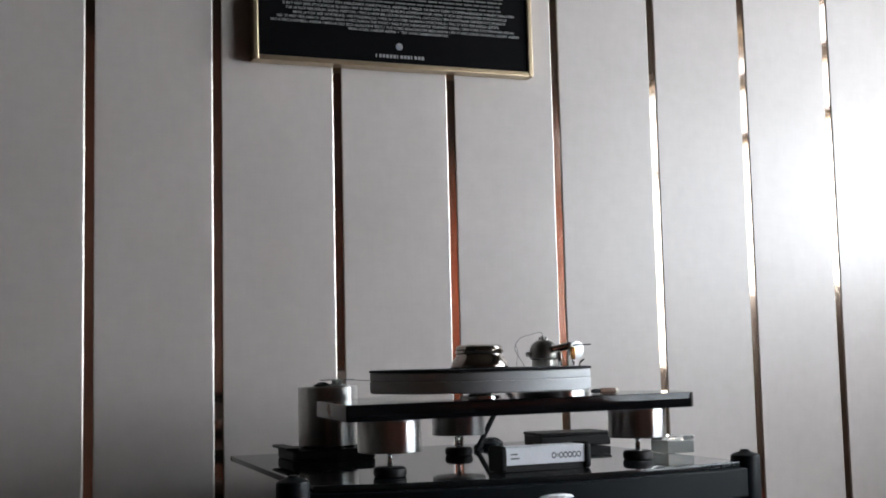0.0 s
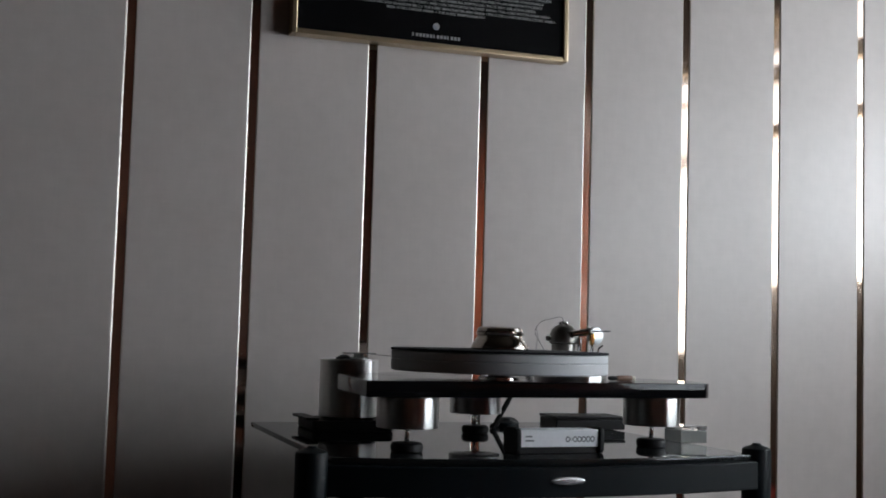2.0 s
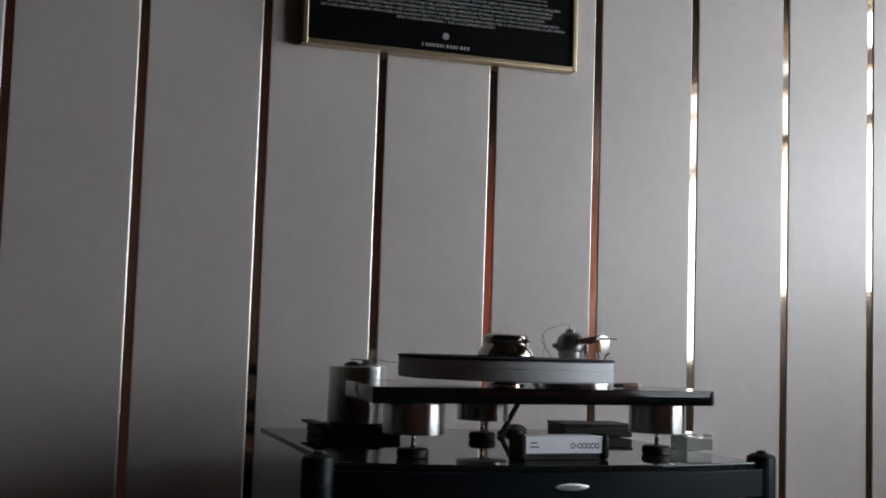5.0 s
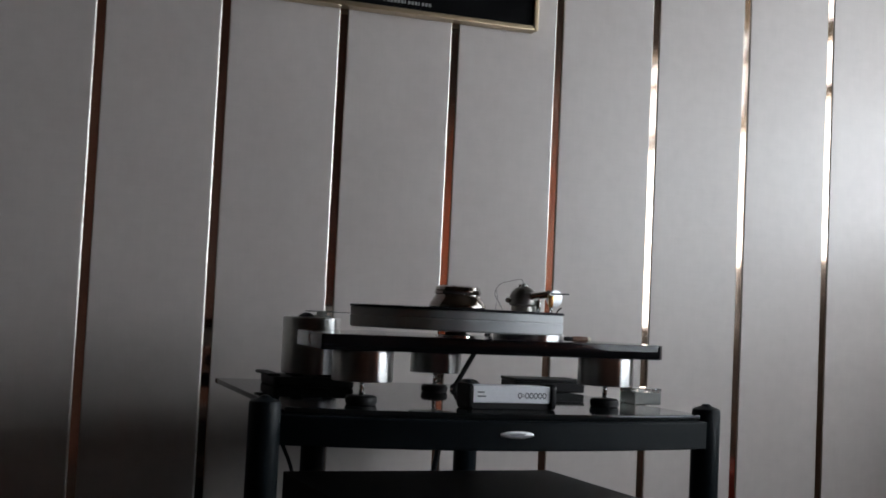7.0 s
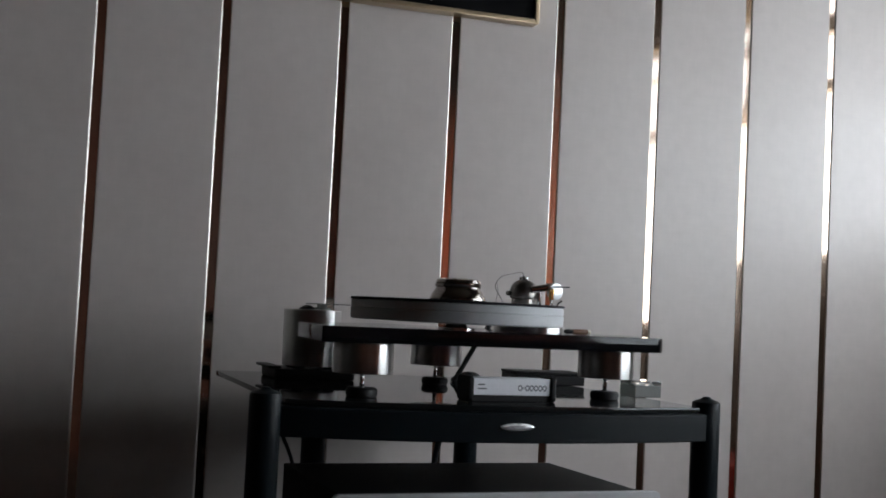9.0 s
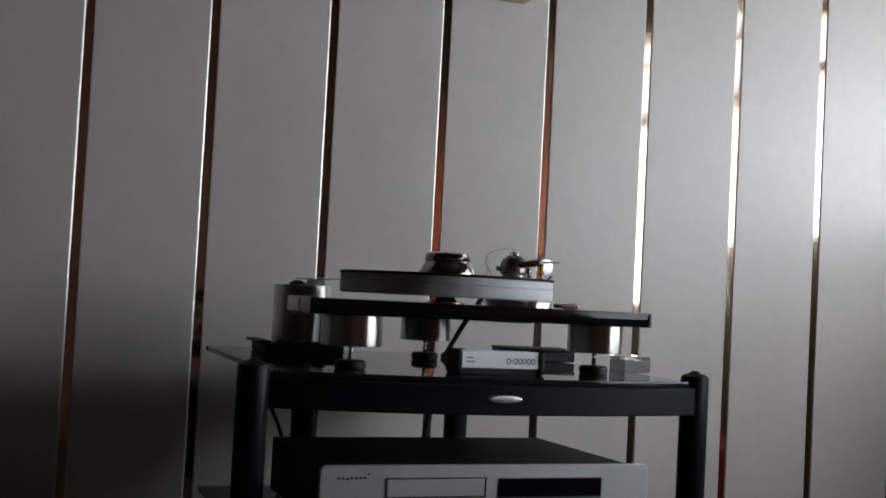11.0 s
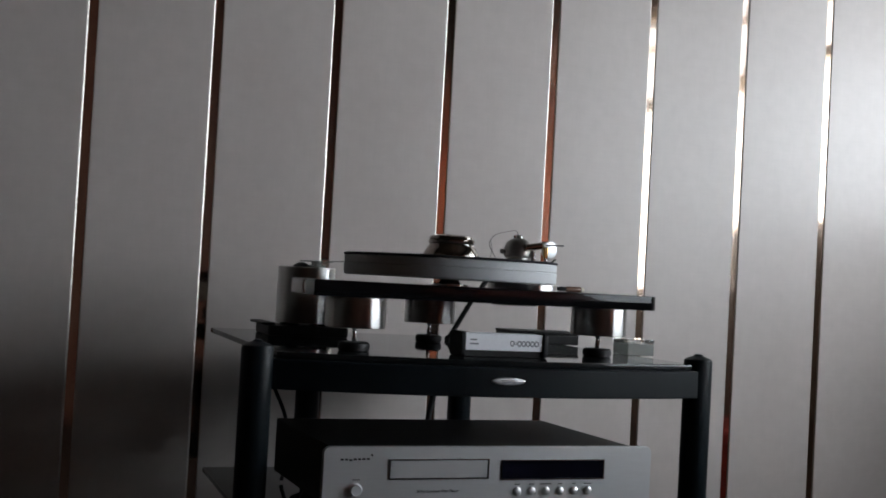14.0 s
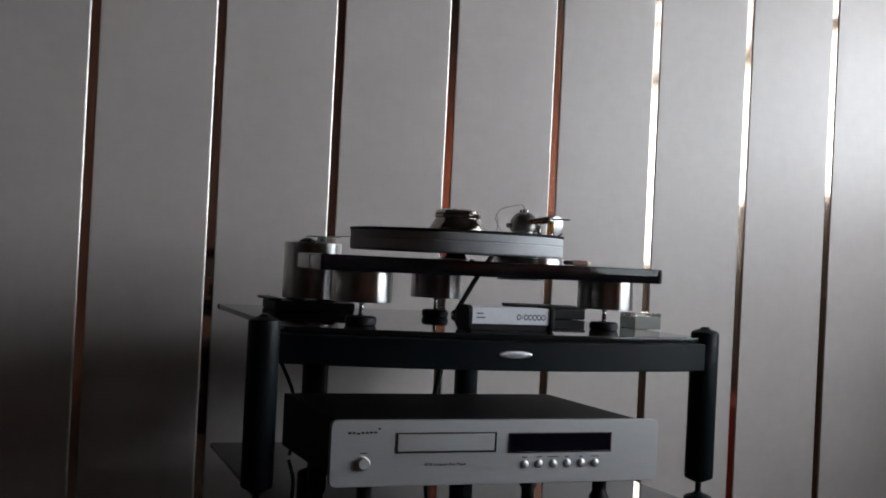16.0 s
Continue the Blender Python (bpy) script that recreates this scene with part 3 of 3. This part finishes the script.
# small wooden-handled brush lying on the plinth
tool = thing("stylus_brush", pose(0.3905, 0.178, PZ1, 0, 0, 4), "small brush with a brown wooden handle on the plinth", "brush")
part("handle", lathe([(0, 0), (0.0034, 0.0), (0.0040, 0.004), (0.0040, 0.022), (0.0032, 0.0245), (0, 0.0245)], 20, pose(0, 0, 0.0041, 0, 90, 0)), M_HANDLE, tool)
part("tip", lathe([(0, 0.0247), (0.0033, 0.0247), (0.0033, 0.0285), (0.002, 0.030), (0, 0.030)], 20, pose(0, 0, 0.0041, 0, 90, 0)), M_CREAM, tool, "cream end cap")
part("ferrule", lathe([(0, -0.013), (0.0024, -0.013), (0.0034, -0.008), (0.0028, -0.0003), (0, -0.0003)], 20, pose(0, 0, 0.0041, 0, 90, 0)), M_RUBBER, tool)

# motor on its tray
MX, MY = 0.081, 0.458
motor = thing("motor_unit", pose(MX, MY, 0), "free-standing turned steel motor with a clear pulley", "motor")
part("base_tray", prism(rounded([(-0.064, -0.046), (0.060, -0.050), (0.062, 0.060), (-0.064, 0.064)], 0.012, 4), SHELF, SHELF + 0.0155, 0.003), M_RUBBER, motor, "black motor tray")
part("tray_lip", prism(rounded([(-0.074, -0.044), (-0.054, -0.046), (-0.054, 0.056), (-0.074, 0.058)], 0.008, 4), SHELF + 0.0158, SHELF + 0.0198, 0.0015), M_RUBBER, motor)
for x, y in ((-0.024, -0.024), (0.024, -0.024), (0.024, 0.024), (-0.024, 0.024)):
    part("foot", disc(0.009, SHELF + 0.0158, SHELF + 0.0193, 0.0006, 20, pose(x, y, 0)), M_RUBBER, motor)
part("body", lathe([(0, SHELF + 0.0195), (0.0435, SHELF + 0.0195), (0.0445, SHELF + 0.021), (0.0445, 0.7595), (0.0433, 0.761), (0, 0.761)], 72), M_TURNED, motor, "polished steel motor housing")
part("knob", lathe([(0, 0.7613), (0.013, 0.7613), (0.012, 0.7635), (0.005, 0.7675), (0, 0.768)], 28, pose(-0.012, -0.012, 0)), M_RUBBER, motor)
part("pulley", lathe([(0, 0.7615), (0.015, 0.7615), (0.015, 0.7640), (0.008, 0.7652), (0.008, 0.7692), (0.026, 0.7697), (0.026, 0.7712), (0, 0.7715)], 40, pose(0.012, -0.010, 0)), M_BLOCK, motor, "clear acrylic pulley")
part("belt", tube([(0.012, -0.0195, 0.7706), (PX - MX - 0.135, PY - MY + 0.06, 0.7706)], 0.0005, 6, smooth_steps=1), M_WIRE, motor, "thin round drive belt")

# cable, plug, boxes and blocks on the glass shelf
cable = thing("mains_cable", pose(0, 0, 0), "thick black cable slanting down behind the plinth", "cable")
part("lead", tube([(0.392, 0.452, 0.766), (0.383, 0.452, 0.757), (0.356, 0.452, 0.719), (0.322, 0.452, 0.661), (0.320, 0.456, SHELF + 0.0048), (0.335, 0.48, SHELF + 0.0044), (0.366, 0.525, SHELF + 0.0044)], 0.0042, 10), M_RUBBER, cable)
for pts, r in (([(0.020, 0.45, 0.609), (0.037, 0.45, 0.576), (0.059, 0.45, 0.526), (0.066, 0.45, 0.47), (0.055, 0.44, SHELF2 + 0.004)], 0.003), ([(0.305, 0.45, 0.609), (0.299, 0.45, 0.568), (0.292, 0.45, 0.527), (0.285, 0.45, 0.47), (0.30, 0.44, SHELF2 + 0.005)], 0.0048)):
    c = thing("hifi_cable", pose(0, 0, 0), "black signal cable hanging behind the disc player", "cable", "cables behind the disc player")
    part("lead", tube(pts, r, 10), M_RUBBER, c)
plug = thing("cable_plug", pose(0.380, 0.536, SHELF), "black rounded plug lying on the shelf", "plug")
part("body", lathe([(0, 0), (0.019, 0), (0.020, 0.003), (0.018, 0.007), (0.012, 0.0115), (0.005, 0.013), (0, 0.013)], 32), M_RUBBER, plug)

case = thing("slide_box", pose(0.2565, 0.078, SHELF, 0, 0, 3), "small silver-labelled box with black end caps", "box")
part("body", box(-0.057, 0.057, 0.002, 0.034, 0, 0.027, 0.001), M_RUBBER, case)
sleeve = part("label_face", box(-0.0565, 0.0565, -0.0002, 0.0332, 0.0086, 0.0306, 0.0008), M_LABEL, case, "silver printed label")
for x in (-0.0602, 0.0602):
    b = prism(rounded([(-0.0030, 0.0002), (0.0355, 0.0002), (0.0355, 0.0328), (-0.0030, 0.0328)], 0.0075), -0.0034, 0.0034, 0.001)
    b.transform(Matrix(((0, 0, 1, x), (1, 0, 0, 0), (0, 1, 0, 0), (0, 0, 0, 1))))
    part("end_cap", b, M_RUBBER, case, "black end cap")
bars([(-0.050, -0.0405, 0.0222), (-0.050, -0.038, 0.0170)], M_GREYPRINT, "print", sleeve, -0.0003, 0.0019)
bm = bmesh.new()
for k, x in enumerate((0.0110, 0.0162, 0.0215, 0.0279, 0.0343, 0.0407, 0.0471)):
    r = 0.0034 if k != 1 else 0.0016
    for q in range(12):
        u0, u1 = 2 * math.pi * q / 12, 2 * math.pi * (q + 1) / 12
        pts = [bm.verts.new((x + rr * math.cos(u), -0.0004, 0.0185 + rr * 1.2 * math.sin(u))) for rr, u in ((r, u0), (r, u1), (r * 0.55, u1), (r * 0.55, u0))]
        bm.faces.new(pts)
link("emblem", bm, M_GREYPRINT, sleeve, smooth=False)

blk = thing("black_case", pose(0.488, 0.474, SHELF, 0, 0, -4), "low flat black plastic case on the glass shelf", "case")
part("tub", box(-0.0605, 0.0605, -0.038, 0.038, 0, 0.0165, 0.002), M_RUBBER, blk)
part("lid", box(-0.0615, 0.0615, -0.039, 0.039, 0.0168, 0.0215, 0.0015), M_RUBBER, blk)

acr = thing("acrylic_block", pose(0.536, 0.232, SHELF, 0, 0, 2), "cloudy clear acrylic block on the glass shelf", "block")
part("block", box(-0.0225, 0.0225, -0.022, 0.022, 0, 0.0178, 0.001), M_BLOCK, acr)
part("cap", box(-0.0228, 0.0228, -0.0223, 0.0223, 0.018, 0.0245, 0.0014), M_ACRYLIC, acr, "clear acrylic lid")

# ---- framed poster ----
pic = thing("framed_poster", pose(0.2665, WALL_Y - 0.001, 1.3035, 0, -0.33, 0), "black concert poster in a thin gold frame on the wall", "picture")
PW, PH, PD = 0.2565, 0.76, 0.029
for a in (-1, 1):
    part("frame_side", box(a * PW - (0.0085 if a > 0 else 0), a * PW + (0.0085 if a < 0 else 0), -PD, 0, 0.0, PH, 0.0012), M_GOLD, pic)
for z in (0.0, PH - 0.0085):
    part("frame_rail", box(-PW + 0.0087, PW - 0.0087, -PD, 0, z, z + 0.0085, 0.0012), M_GOLD, pic)
sheet = part("poster", box(-PW + 0.0075, PW - 0.0075, -PD + 0.005, -0.002, 0.0075, PH - 0.0075), M_POSTER, pic, "black poster with pale printed tour dates")
INK = -PD + 0.0046
LINES = [
    ("MON 15 DEC CARDIFF ARENA  /  TUE 16 DEC BIRMINGHAM NEC", -0.090, 0.094, 0.0645),
    ("SAT 6 DEC SHEFFIELD ARENA / MON 8 DEC SCO GLASGOW SECC / TUE 9 DEC MANCHESTER MEN ARENA / FRI 12 DEC LONDON EARLS COURT ARENA", -0.2265, 0.2325, 0.0715),
    ("SAT 29 NOV FRA NANCY ZENITH / MON 1 DEC DUBLIN THE POINT / WED 3 DEC NEWCASTLE TELEWEST ARENA / THU 4 DEC NOTTINGHAM ARENA", -0.2155, 0.222, 0.079),
    ("MON 24 NOV GER DORTMUND WESTFALENHALLE / WED 26 NOV GER HAMBURG SPORTHALLE / THU 27 NOV GER ARENA LEIPZIG", -0.187, 0.192, 0.0865),
    ("TUE 18 NOV GER BERLIN ARENA TREPTOW / THU 20 NOV BEL LEUVEN BRABANTHAL / SAT 22 NOV FRA PARIS PALAIS OMNISPORTS DE BERCY", -0.2005, 0.206, 0.094),
    ("SUN 9 NOV SWE STOCKHOLM GLOBEN / SAT 15 NOV SWE GOTHENBURG SCANDINAVIUM / MON 17 NOV GER HANNOVER STADIONHALLE", -0.205, 0.208, 0.1015),
    ("FRI 7 NOV / MON 10 NOV FIN HELSINKI HARTWALL ARENA / WED 12 NOV DEN COPENHAGEN VALBY HALLEN", -0.217, 0.223, 0.109),
]
for text, x0, x1, z in LINES:
    lettering("lettering", text, 0.0064, pose((x0 + x1) / 2, INK, z - 0.0022), M_WHITEINK, sheet, width=x1 - x0)
lettering("lettering", "DANCE OF DEATH", 0.0125, pose(0.1025, INK, 0.177), M_WHITEINK, sheet, width=0.09)
rng = random.Random(4)
for n, (x0, x1, z, h, m) in enumerate([(-0.2, 0.2, 0.1165, 0.0027, M_DIMINK), (-0.195, 0.195, 0.124, 0.0027, M_DIMINK), (-0.18, 0.2, 0.1315, 0.0027, M_DIMINK), (-0.1815, 0.2065, 0.139, 0.0027, M_DIMINK), (-0.06, 0.087, 0.1475, 0.0032, M_REDINK), (-0.1315, 0.1625, 0.1595, 0.0028, M_DIMINK), (-0.14, 0.03, 0.182, 0.007, M_DIMINK), (-0.11, 0.12, 0.199, 0.007, M_DIMINK)]):
    x, row = x0, []
    while x < x1 - 0.004:
        k = min(rng.uniform(0.006, 0.022), x1 - x)
        row.append((x, x + k, z))
        x += k + rng.uniform(0.0018, 0.003)
    bars(row, m, "print", sheet, INK, h)
# round mark and the plain bars under it
b = lathe([(0, 0), (0.0062, 0), (0.0062, 0.0003), (0, 0.0003)], 32, pose(0.0015, INK, 0.0385, 90, 0, 0))
part("round_mark", b, M_WHITEINK, sheet)
b = lathe([(0, 0), (0.0062, 0), (0.0062, 0.0003), (0, 0.0003)], 32)
bmesh.ops.delete(b, geom=[v for v in b.verts if v.co.x + v.co.y > 0.0005], context="VERTS")
b.transform(pose(0.0012, INK - 0.0004, 0.0383, 90, 0, 0))
part("dark_segment", b, M_GREYPRINT, sheet)
bars([(-0.0425 + k * 0.0065, -0.0425 + k * 0.0065 + (0.0046 if k not in (0, 6, 10) else 0.0024), 0.0205) for k in range(14)], M_WHITEINK, "print", sheet, INK, 0.0058)
